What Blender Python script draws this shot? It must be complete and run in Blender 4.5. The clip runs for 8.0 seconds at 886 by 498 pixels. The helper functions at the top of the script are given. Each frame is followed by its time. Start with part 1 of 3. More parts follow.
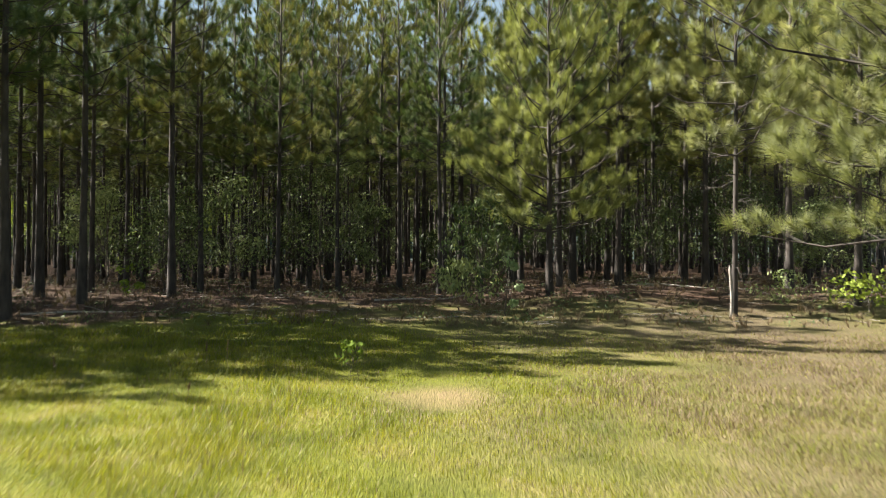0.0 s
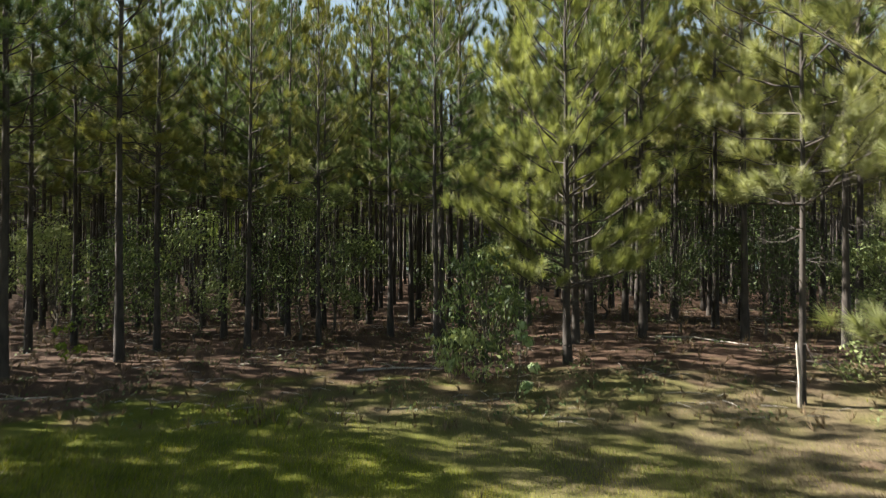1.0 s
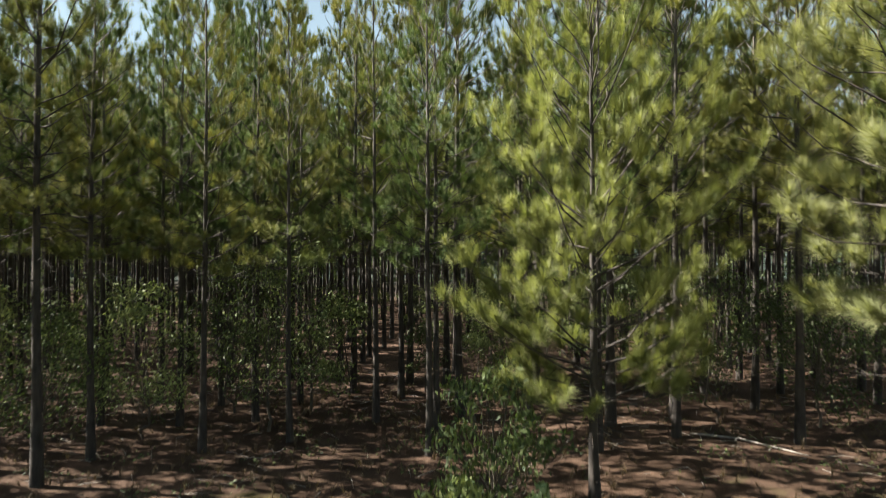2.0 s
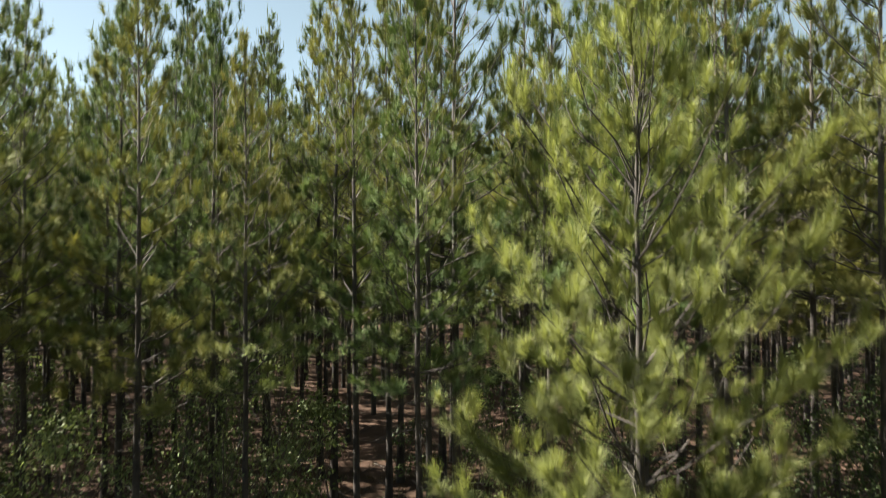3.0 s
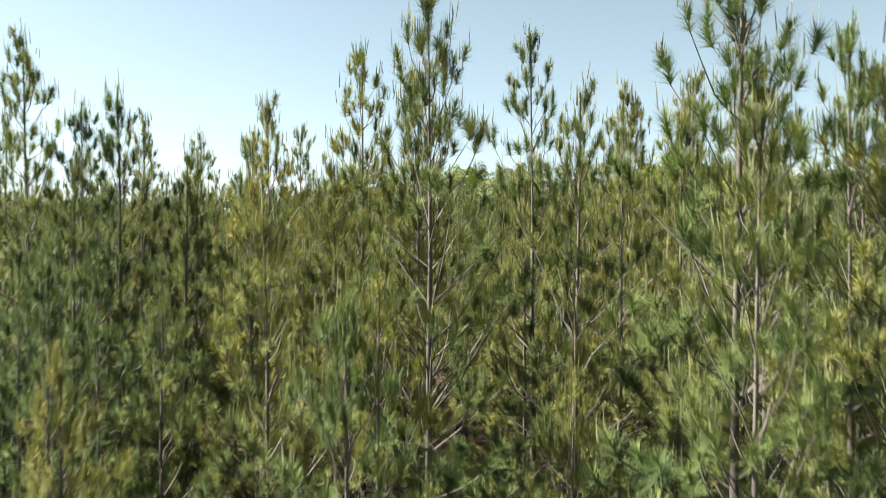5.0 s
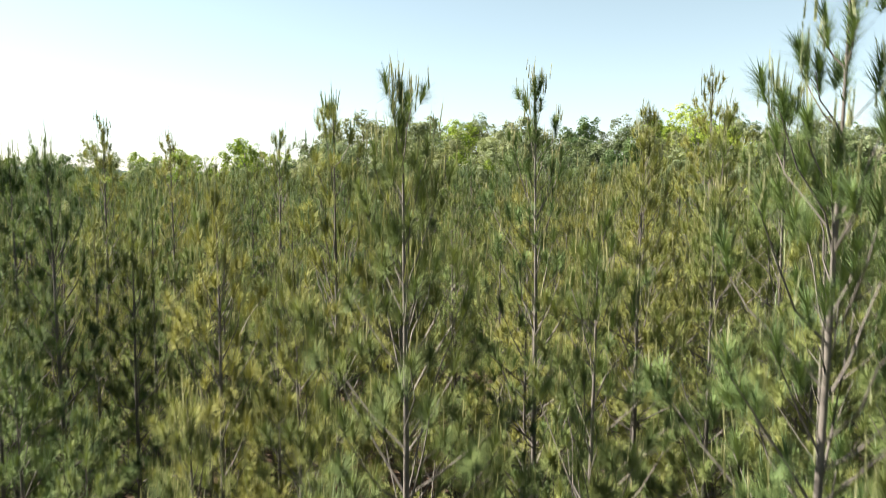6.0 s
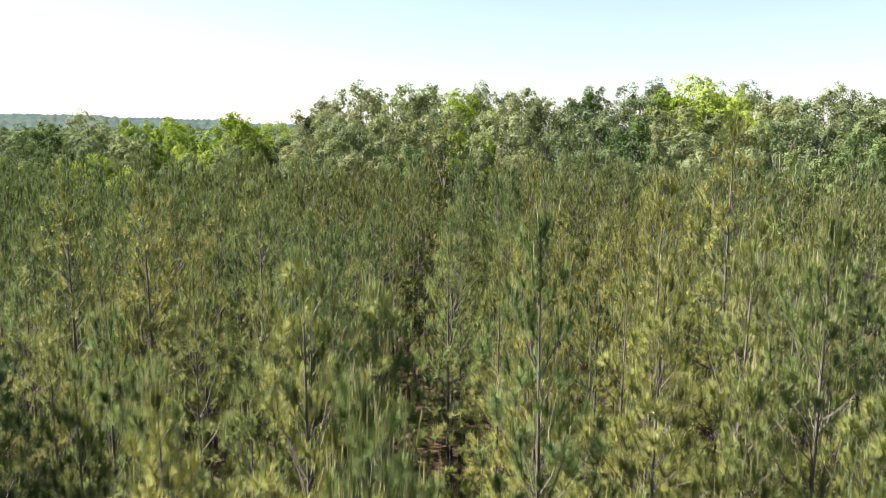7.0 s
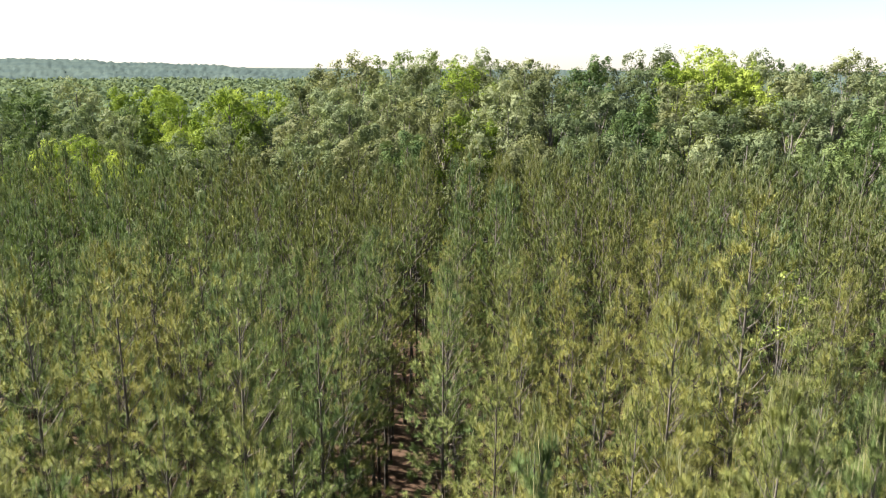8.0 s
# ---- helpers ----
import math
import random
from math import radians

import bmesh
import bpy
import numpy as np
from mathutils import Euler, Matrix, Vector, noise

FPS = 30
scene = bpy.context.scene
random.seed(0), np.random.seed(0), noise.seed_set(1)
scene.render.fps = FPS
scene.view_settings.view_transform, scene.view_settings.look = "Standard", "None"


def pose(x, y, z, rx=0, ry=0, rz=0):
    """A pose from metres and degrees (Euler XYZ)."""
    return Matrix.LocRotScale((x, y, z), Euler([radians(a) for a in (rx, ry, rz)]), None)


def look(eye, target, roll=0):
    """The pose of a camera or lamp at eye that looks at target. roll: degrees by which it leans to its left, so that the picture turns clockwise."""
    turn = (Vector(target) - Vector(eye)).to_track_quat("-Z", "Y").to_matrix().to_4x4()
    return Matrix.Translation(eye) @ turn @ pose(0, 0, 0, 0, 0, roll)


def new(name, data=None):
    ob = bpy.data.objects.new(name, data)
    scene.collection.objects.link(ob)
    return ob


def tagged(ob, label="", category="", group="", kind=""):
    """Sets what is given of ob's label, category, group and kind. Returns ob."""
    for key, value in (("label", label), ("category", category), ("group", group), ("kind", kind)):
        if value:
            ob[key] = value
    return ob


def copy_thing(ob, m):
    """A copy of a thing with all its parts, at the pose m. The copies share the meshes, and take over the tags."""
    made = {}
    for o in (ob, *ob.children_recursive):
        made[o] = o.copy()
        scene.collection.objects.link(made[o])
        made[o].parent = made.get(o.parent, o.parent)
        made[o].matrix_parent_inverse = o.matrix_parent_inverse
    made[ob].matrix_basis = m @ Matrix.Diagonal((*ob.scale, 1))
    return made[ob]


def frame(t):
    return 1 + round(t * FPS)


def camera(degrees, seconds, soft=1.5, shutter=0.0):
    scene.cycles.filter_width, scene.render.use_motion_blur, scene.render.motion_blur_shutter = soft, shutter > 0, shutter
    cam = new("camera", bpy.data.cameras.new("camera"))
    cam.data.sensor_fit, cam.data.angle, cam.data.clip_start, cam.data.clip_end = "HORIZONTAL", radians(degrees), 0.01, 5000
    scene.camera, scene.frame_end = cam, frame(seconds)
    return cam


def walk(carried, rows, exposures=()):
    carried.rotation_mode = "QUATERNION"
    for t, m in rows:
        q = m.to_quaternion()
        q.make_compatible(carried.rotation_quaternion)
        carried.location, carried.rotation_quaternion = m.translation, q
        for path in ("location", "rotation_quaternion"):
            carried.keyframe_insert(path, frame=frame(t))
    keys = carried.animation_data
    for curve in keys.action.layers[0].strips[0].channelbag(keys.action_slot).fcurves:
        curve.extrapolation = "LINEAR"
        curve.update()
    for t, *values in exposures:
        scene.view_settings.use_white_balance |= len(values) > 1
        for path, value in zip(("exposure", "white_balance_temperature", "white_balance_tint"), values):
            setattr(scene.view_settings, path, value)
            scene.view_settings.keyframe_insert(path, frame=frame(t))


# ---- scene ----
cam = camera(62.3, 8.0, soft=1.0, shutter=0.4)
walk(cam, [
    (0.0, pose(0.000, 0.000, 1.634, 90.315, -0.361, 0.003)),
    (0.5, pose(0.024, 1.637, 2.183, 90.520, -0.268, -0.045)),
    (1.0, pose(0.031, 3.335, 2.974, 90.486, -0.134, -0.143)),
    (1.5, pose(0.011, 5.106, 3.972, 90.286, -0.132, -0.358)),
    (1.7, pose(0.024, 5.782, 4.388, 90.265, -0.126, -0.443)),
    (2.8, pose(0.101, 9.715, 6.881, 90.609, 0.064, -0.722)),
    (3.0, pose(0.134, 10.380, 7.392, 90.550, 0.050, -0.773)),
    (3.5, pose(0.253, 12.007, 8.794, 90.492, 0.028, -0.878)),
    (4.0, pose(0.352, 13.617, 10.188, 90.764, 0.021, -1.043)),
    (4.5, pose(0.506, 15.144, 11.706, 90.575, -0.072, -1.021)),
    (4.7, pose(0.567, 15.725, 12.329, 90.282, -0.104, -0.999)),
    (5.8, pose(0.923, 18.776, 15.513, 85.062, -0.051, -0.912)),
    (6.0, pose(0.972, 19.277, 16.161, 84.230, -0.085, -0.915)),
    (6.5, pose(1.079, 20.591, 17.857, 82.148, -0.210, -0.906)),
    (7.0, pose(1.205, 21.860, 19.658, 80.059, -0.302, -0.825)),
    (7.5, pose(1.309, 23.208, 21.517, 77.917, -0.389, -0.775)),
    (8.0, pose(1.466, 24.655, 23.320, 75.761, -0.398, -0.697)),
], exposures=[(0.0, 2.28), (0.5, 2.31), (1.5, 2.34), (3.0, 2.26), (4.0, 2.26), (4.5, 2.3), (6.0, 2.38), (8.0, 2.32)])

# ---- light ----
SUN_ELEVATION, SUN_AZIMUTH = 42.0, -77.0    # degrees; azimuth from +y towards +x
sky_world = bpy.data.worlds.new("sky")
scene.world = sky_world
sky_world.use_nodes = True
sky_node = sky_world.node_tree.nodes.new("ShaderNodeTexSky")
sky_node.sky_type, sky_node.sun_disc = "NISHITA", False
sky_node.air_density, sky_node.dust_density, sky_node.ozone_density = 0.85, 0.2, 1.5
sky_node.sun_elevation, sky_node.sun_rotation = radians(SUN_ELEVATION), radians(SUN_AZIMUTH)
sky_back = sky_world.node_tree.nodes["Background"]
sky_back.inputs["Strength"].default_value = 0.0365
sky_haze = sky_world.node_tree.nodes.new("ShaderNodeHueSaturation")    # thin haze pales the blue
sky_haze.inputs["Hue"].default_value, sky_haze.inputs["Saturation"].default_value = 0.465, 0.6
sky_world.node_tree.links.new(sky_node.outputs[0], sky_haze.inputs["Color"])
sky_world.node_tree.links.new(sky_haze.outputs[0], sky_back.inputs["Color"])
sun = new("sun", bpy.data.lights.new("sun", "SUN"))
sun.data.energy, sun.data.angle, sun.data.color = 5.7, radians(0.53), (1.0, 0.93, 0.82)
sun_way = Vector((math.sin(radians(SUN_AZIMUTH)) * math.cos(radians(SUN_ELEVATION)),
                  math.cos(radians(SUN_AZIMUTH)) * math.cos(radians(SUN_ELEVATION)), math.sin(radians(SUN_ELEVATION))))
sun.matrix_world = look(sun_way * 100, (0, 0, 0))

# ---- materials ----
def material(name, rough=0.8):
    m = bpy.data.materials.new(name)
    m.use_nodes = True
    nt = m.node_tree
    return m, nt, nt.nodes["Principled BSDF"]


def node(nt, kind, **inputs):
    n = nt.nodes.new(kind)
    for k, v in inputs.items():
        n.inputs[k.replace("_", " ")].default_value = v
    return n


def ramp(nt, fac, stops):
    r = nt.nodes.new("ShaderNodeValToRGB")
    while len(r.color_ramp.elements) < len(stops):
        r.color_ramp.elements.new(0.5)
    for e, (p, c) in zip(r.color_ramp.elements, stops):
        e.position, e.color = p, (*c, 1.0)
    nt.links.new(fac, r.inputs["Fac"])
    return r.outputs["Color"]


def mixed(nt, fac, a, b, blend="MIX"):
    n = nt.nodes.new("ShaderNodeMix")
    n.data_type, n.blend_type = "RGBA", blend
    for sock, val in ((n.inputs[0], fac), (n.inputs[6], a), (n.inputs[7], b)):
        if isinstance(val, (int, float)):
            sock.default_value = val
        elif isinstance(val, tuple):
            sock.default_value = (*val, 1.0)
        else:
            nt.links.new(val, sock)
    return n.outputs[2]


def maths(nt, op, a, b=0.0, clamp=False):
    n = nt.nodes.new("ShaderNodeMath")
    n.operation, n.use_clamp = op, clamp
    for sock, val in zip(n.inputs, (a, b)):
        if isinstance(val, (int, float)):
            sock.default_value = val
        else:
            nt.links.new(val, sock)
    return n.outputs[0]


def noise_of(nt, scale, detail=3.0, coords="Object", stretch=None):
    tc = nt.nodes.new("ShaderNodeTexCoord")
    out = tc.outputs[coords]
    if stretch:
        mp = nt.nodes.new("ShaderNodeMapping")
        mp.inputs["Scale"].default_value = stretch
        nt.links.new(out, mp.inputs["Vector"])
        out = mp.outputs[0]
    n = node(nt, "ShaderNodeTexNoise", Scale=scale, Detail=detail)
    nt.links.new(out, n.inputs["Vector"])
    return n.outputs["Fac"]


def bump(nt, bsdf, height, strength, distance):
    b = node(nt, "ShaderNodeBump", Strength=strength, Distance=distance)
    nt.links.new(height, b.inputs["Height"])
    nt.links.new(b.outputs[0], bsdf.inputs["Normal"])


def foliage(name, dark, mid, light, clump=1.2, glow=0.25, rough=0.6, tree_shift=0.5, shine=0.3, cool=None, warm=None, leaf_shift=0.3):
    """Leaves or needles: colour by clump, by leaf and by tree; part of the light passes through. cool, warm: tints by
    random patch and tree, with a painted light drift over the stand.
    """
    m, nt, bsdf = material(name)
    geo = nt.nodes.new("ShaderNodeNewGeometry")
    info = nt.nodes.new("ShaderNodeObjectInfo")
    n = noise_of(nt, clump, 2.0)
    v = maths(nt, "ADD", maths(nt, "MULTIPLY", n, 1.05 - leaf_shift), maths(nt, "MULTIPLY", geo.outputs["Random Per Island"], leaf_shift))
    v = maths(nt, "ADD", v, maths(nt, "MULTIPLY", maths(nt, "SUBTRACT", info.outputs["Random"], 0.5), tree_shift))
    col = ramp(nt, v, [(0.32, dark), (0.52, mid), (0.72, light)])
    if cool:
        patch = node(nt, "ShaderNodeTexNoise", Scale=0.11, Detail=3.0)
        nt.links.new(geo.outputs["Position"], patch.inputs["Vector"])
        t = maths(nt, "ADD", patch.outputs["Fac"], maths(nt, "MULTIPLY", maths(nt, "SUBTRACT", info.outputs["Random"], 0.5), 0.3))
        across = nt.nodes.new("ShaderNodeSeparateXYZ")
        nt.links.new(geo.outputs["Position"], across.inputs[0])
        # sun-side light painted as tint: cooler left and near, warmer right and far
        light_slope = maths(nt, "ADD", maths(nt, "MULTIPLY", across.outputs[0], 0.006), maths(nt, "MULTIPLY", maths(nt, "SUBTRACT", across.outputs[1], 42.0), 0.003))
        light_drift = maths(nt, "MAXIMUM", maths(nt, "MINIMUM", light_slope, 0.06), -0.1)
        col = mixed(nt, 1.0, col, ramp(nt, maths(nt, "ADD", t, light_drift), [(0.36, cool), (0.5, (1.0, 1.0, 1.0)), (0.64, warm)]), "MULTIPLY")
    nt.links.new(col, bsdf.inputs["Base Color"])
    bsdf.inputs["Roughness"].default_value = rough
    bsdf.inputs["Specular IOR Level"].default_value = shine
    tr = nt.nodes.new("ShaderNodeBsdfTranslucent")
    nt.links.new(mixed(nt, 1.0, col, (1.0, 1.0, 0.62), "MULTIPLY"), tr.inputs["Color"])
    mx = nt.nodes.new("ShaderNodeMixShader")
    mx.inputs[0].default_value = glow
    nt.links.new(bsdf.outputs[0], mx.inputs[1])
    nt.links.new(tr.outputs[0], mx.inputs[2])
    nt.links.new(mx.outputs[0], nt.nodes["Material Output"].inputs["Surface"])
    return m


def bark(name, dark, light, plate=9.0, upper=None):
    """upper: the colour of the younger, thinner bark high on the trunk."""
    m, nt, bsdf = material(name)
    a = noise_of(nt, plate, 5.0, stretch=(1.0, 1.0, 0.28))
    b = noise_of(nt, 1.6, 2.0)
    v = maths(nt, "ADD", maths(nt, "MULTIPLY", a, 0.7), maths(nt, "MULTIPLY", b, 0.4))
    col = ramp(nt, v, [(0.38, dark), (0.68, light)])
    if upper:
        sep = nt.nodes.new("ShaderNodeSeparateXYZ")
        nt.links.new(nt.nodes.new("ShaderNodeTexCoord").outputs["Object"], sep.inputs[0])
        young = ramp(nt, v, [(0.38, tuple(0.6 * c for c in upper)), (0.68, upper)])
        col = mixed(nt, maths(nt, "MULTIPLY", maths(nt, "SUBTRACT", sep.outputs[2], 7.0), 0.2, clamp=True), col, young)
    nt.links.new(col, bsdf.inputs["Base Color"])
    bsdf.inputs["Roughness"].default_value = 0.9
    bump(nt, bsdf, a, 0.8, 0.02)
    return m


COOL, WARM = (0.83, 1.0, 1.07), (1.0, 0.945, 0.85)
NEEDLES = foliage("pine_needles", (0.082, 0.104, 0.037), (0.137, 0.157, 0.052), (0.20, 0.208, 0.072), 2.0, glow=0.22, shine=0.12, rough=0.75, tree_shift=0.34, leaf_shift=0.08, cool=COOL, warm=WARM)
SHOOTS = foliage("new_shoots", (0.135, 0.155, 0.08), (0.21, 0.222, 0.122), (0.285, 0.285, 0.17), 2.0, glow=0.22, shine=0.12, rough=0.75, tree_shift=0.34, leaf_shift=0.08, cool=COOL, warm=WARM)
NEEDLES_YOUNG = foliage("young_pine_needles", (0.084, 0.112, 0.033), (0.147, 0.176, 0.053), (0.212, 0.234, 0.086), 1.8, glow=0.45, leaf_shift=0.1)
# brighter needle copy for the right-hand pines, with sunlight put into the colour
NEEDLES_SUNLIT = foliage("sunlit_pine_needles", (0.14, 0.156, 0.068), (0.215, 0.228, 0.102), (0.295, 0.30, 0.15), 1.8, glow=0.45, leaf_shift=0.1)
LEAF_DEEP = foliage("deep_green_leaves", (0.05, 0.082, 0.032), (0.09, 0.13, 0.05), (0.14, 0.18, 0.075), 0.6, 0.3, rough=0.8, shine=0.08, leaf_shift=0.15)
LEAF_GREY = foliage("grey_green_leaves", (0.078, 0.105, 0.055), (0.13, 0.16, 0.085), (0.19, 0.215, 0.12), 0.6, 0.3, rough=0.8, shine=0.08, leaf_shift=0.15)
LEAF_FRESH = foliage("fresh_green_leaves", (0.105, 0.155, 0.024), (0.175, 0.235, 0.038), (0.25, 0.305, 0.065), 0.6, 0.35, rough=0.8, shine=0.08, leaf_shift=0.15)
LEAF_OLIVE = foliage("olive_leaves", (0.068, 0.085, 0.042), (0.112, 0.13, 0.066), (0.158, 0.17, 0.09), 0.6, 0.3, rough=0.8, shine=0.08, leaf_shift=0.15)
LEAF_SHRUB = foliage("shrub_leaves", (0.04, 0.06, 0.02), (0.085, 0.12, 0.042), (0.22, 0.265, 0.11), 3.0, glow=0.3)
# raised light stop: sunlit leaf specks painted into the shrub's colour
LEAF_DROOP = foliage("drooping_shrub_leaves", (0.035, 0.058, 0.02), (0.10, 0.135, 0.045), (0.29, 0.33, 0.14), 3.5, glow=0.3)
LEAF_SPRING = foliage("spring_green_leaves", (0.12, 0.15, 0.03), (0.20, 0.23, 0.05), (0.28, 0.29, 0.085), 1.5)
LEAF_PALE = foliage("pale_new_leaves", (0.14, 0.21, 0.085), (0.23, 0.30, 0.14), (0.33, 0.37, 0.21), 3.0)
GRASS = foliage("grass_blades", (0.078, 0.1, 0.006), (0.17, 0.186, 0.008), (0.262, 0.248, 0.036), 1.1, 0.42, tree_shift=0.0)
STRAW = foliage("dry_grass", (0.08, 0.057, 0.034), (0.142, 0.103, 0.062), (0.213, 0.16, 0.1), 0.9, 0.25, tree_shift=0.0)
BARK = bark("pine_bark", (0.011, 0.009, 0.008), (0.056, 0.046, 0.039), upper=(0.105, 0.09, 0.078))
BARK_TWIG = bark("shrub_bark", (0.03, 0.026, 0.02), (0.10, 0.085, 0.065))
BARK_GREY = bark("grey_bark", (0.045, 0.04, 0.036), (0.15, 0.135, 0.12))
DEADWOOD = bark("weathered_deadwood", (0.12, 0.105, 0.09), (0.36, 0.33, 0.29), 14.0)


def smooth01(t):
    t = np.clip(t, 0.0, 1.0)
    return t * t * (3 - 2 * t)


def ground_z(x, y):
    """Height of the ground: a low rise where the woods begin, a little more on the right."""
    x, y = np.asarray(x, float), np.asarray(y, float)
    z = 0.3 * smooth01((y - 13) / 9) + 0.3 * smooth01((x - 1) / 3) * smooth01((y - 15) / 5)
    z = z + 0.03 * np.sin(x * 0.9 + 0.4 * y) * np.sin(y * 0.7 - 0.3 * x) + 0.02 * np.sin(2.3 * x + 1.0) * np.cos(1.9 * y)
    return z * smooth01((400 - np.hypot(x, y)) / 200)


def ground_material():
    m, nt, bsdf = material("field_and_forest_floor")
    tc = nt.nodes.new("ShaderNodeTexCoord")
    sep = nt.nodes.new("ShaderNodeSeparateXYZ")
    nt.links.new(tc.outputs["Object"], sep.inputs[0])
    x, y = sep.outputs[0], sep.outputs[1]
    fine = noise_of(nt, 22.0, 6.0)
    straw = noise_of(nt, 60.0, 4.0, stretch=(1.0, 0.25, 1.0))
    mid = noise_of(nt, 1.1, 4.0)
    wide = noise_of(nt, 0.22, 3.0)
    # mown grass over sandy soil
    turf = ramp(nt, maths(nt, "ADD", maths(nt, "MULTIPLY", mid, 0.6), maths(nt, "MULTIPLY", fine, 0.45)),
                [(0.35, (0.05, 0.062, 0.008)), (0.55, (0.1, 0.108, 0.013)), (0.75, (0.17, 0.135, 0.06))])
    dry = ramp(nt, fine, [(0.3, (0.06, 0.047, 0.028)), (0.7, (0.13, 0.103, 0.061))])
    dry_mask = maths(nt, "ADD", maths(nt, "ADD", maths(nt, "MULTIPLY", maths(nt, "SUBTRACT", x, -1.1), 0.17), maths(nt, "MULTIPLY", maths(nt, "MAXIMUM", maths(nt, "SUBTRACT", y, 13.0), 0.0), 0.12)),
                     maths(nt, "MULTIPLY", maths(nt, "SUBTRACT", wide, 0.5), 2.6), clamp=True)
    dry_mask = maths(nt, "MULTIPLY", dry_mask, maths(nt, "ADD", maths(nt, "MULTIPLY", mid, 1.3), maths(nt, "SUBTRACT", maths(nt, "MULTIPLY", wide, 1.5), 0.6)), clamp=True)
    turf = mixed(nt, dry_mask, turf, dry)
    # a worn sandy patch
    px, py = maths(nt, "SUBTRACT", x, 0.05), maths(nt, "SUBTRACT", y, 8.3)
    far2 = maths(nt, "ADD", maths(nt, "MULTIPLY", maths(nt, "MULTIPLY", px, px), 1.3), maths(nt, "MULTIPLY", maths(nt, "MULTIPLY", py, py), 1.2))
    worn = maths(nt, "MULTIPLY", maths(nt, "SUBTRACT", maths(nt, "MULTIPLY", fine, 1.6), far2, clamp=True), 0.4)
    turf = mixed(nt, worn, turf, (0.24, 0.15, 0.105))
    # brown fallen needles under the trees
    litter = ramp(nt, maths(nt, "ADD", maths(nt, "MULTIPLY", straw, 0.6), maths(nt, "MULTIPLY", mid, 0.5)),
                  [(0.35, (0.026, 0.016, 0.011)), (0.55, (0.064, 0.039, 0.026)), (0.78, (0.125, 0.082, 0.057))])
    edge = maths(nt, "ADD", maths(nt, "MULTIPLY", maths(nt, "SUBTRACT", mid, 0.5), 7.0), maths(nt, "MULTIPLY", maths(nt, "SUBTRACT", wide, 0.5), 5.0))
    left = maths(nt, "MULTIPLY", maths(nt, "ADD", x, 5.0), 0.55)
    left = maths(nt, "MINIMUM", maths(nt, "MAXIMUM", left, -3.0), 1.0)
    woods = maths(nt, "SUBTRACT", maths(nt, "ADD", y, edge), maths(nt, "ADD", left, 16.9))
    woods = maths(nt, "MULTIPLY", woods, 0.5, clamp=True)
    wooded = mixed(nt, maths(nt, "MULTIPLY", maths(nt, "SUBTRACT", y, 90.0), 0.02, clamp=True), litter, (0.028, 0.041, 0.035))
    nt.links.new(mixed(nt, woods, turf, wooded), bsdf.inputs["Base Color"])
    bsdf.inputs["Roughness"].default_value = 0.95
    bsdf.inputs["Specular IOR Level"].default_value = 0.15
    bump(nt, bsdf, maths(nt, "ADD", fine, straw), 0.9, 0.03)
    return m


# ---- mesh helpers ----
def mesh_of(name, verts, faces, mat_, smooth=False):
    """A mesh from arrays of points and of triangles or quads."""
    verts, faces = np.asarray(verts, np.float32), np.asarray(faces, np.int32)
    me = bpy.data.meshes.new(name)
    k = faces.shape[1]
    me.vertices.add(len(verts))
    me.vertices.foreach_set("co", verts.ravel())
    me.loops.add(faces.size)
    me.loops.foreach_set("vertex_index", faces.ravel())
    me.polygons.add(len(faces))
    me.polygons.foreach_set("loop_start", np.arange(0, faces.size, k, dtype=np.int32))
    if smooth:
        me.polygons.foreach_set("use_smooth", np.ones(len(faces), bool))
    me.materials.append(mat_)
    me.update(calc_edges=True)
    return me


def joined(bits):
    """Several (points, faces) put into one."""
    vs, fs, n = [], [], 0
    for v, f in bits:
        vs.append(v)
        fs.append(np.asarray(f) + n)
        n += len(v)
    return np.concatenate(vs), np.concatenate(fs)


def unit(v):
    return v / np.maximum(np.linalg.norm(v, axis=-1, keepdims=True), 1e-9)


def tube(path, radii, sides=6):
    """A tapered tube of triangles along a path."""
    path = np.asarray(path, float)
    t = unit(np.gradient(path, axis=0))
    ref = np.where(np.abs(t[:, 2:3]) > 0.9, np.array([[1.0, 0, 0]]), np.array([[0, 0, 1.0]]))
    a = unit(np.cross(t, ref))
    b = np.cross(t, a)
    ang = np.linspace(0, 2 * np.pi, sides, endpoint=False)
    ring = np.cos(ang)[None, :, None] * a[:, None] + np.sin(ang)[None, :, None] * b[:, None]
    v = (path[:, None] + ring * np.asarray(radii, float)[:, None, None]).reshape(-1, 3)
    i, j = np.meshgrid(np.arange(len(path) - 1), np.arange(sides), indexing="ij")
    p, q = i * sides + j, i * sides + (j + 1) % sides
    f = np.stack([np.stack([p, q, p + sides], -1), np.stack([q, q + sides, p + sides], -1)], -2).reshape(-1, 3)
    return v, f


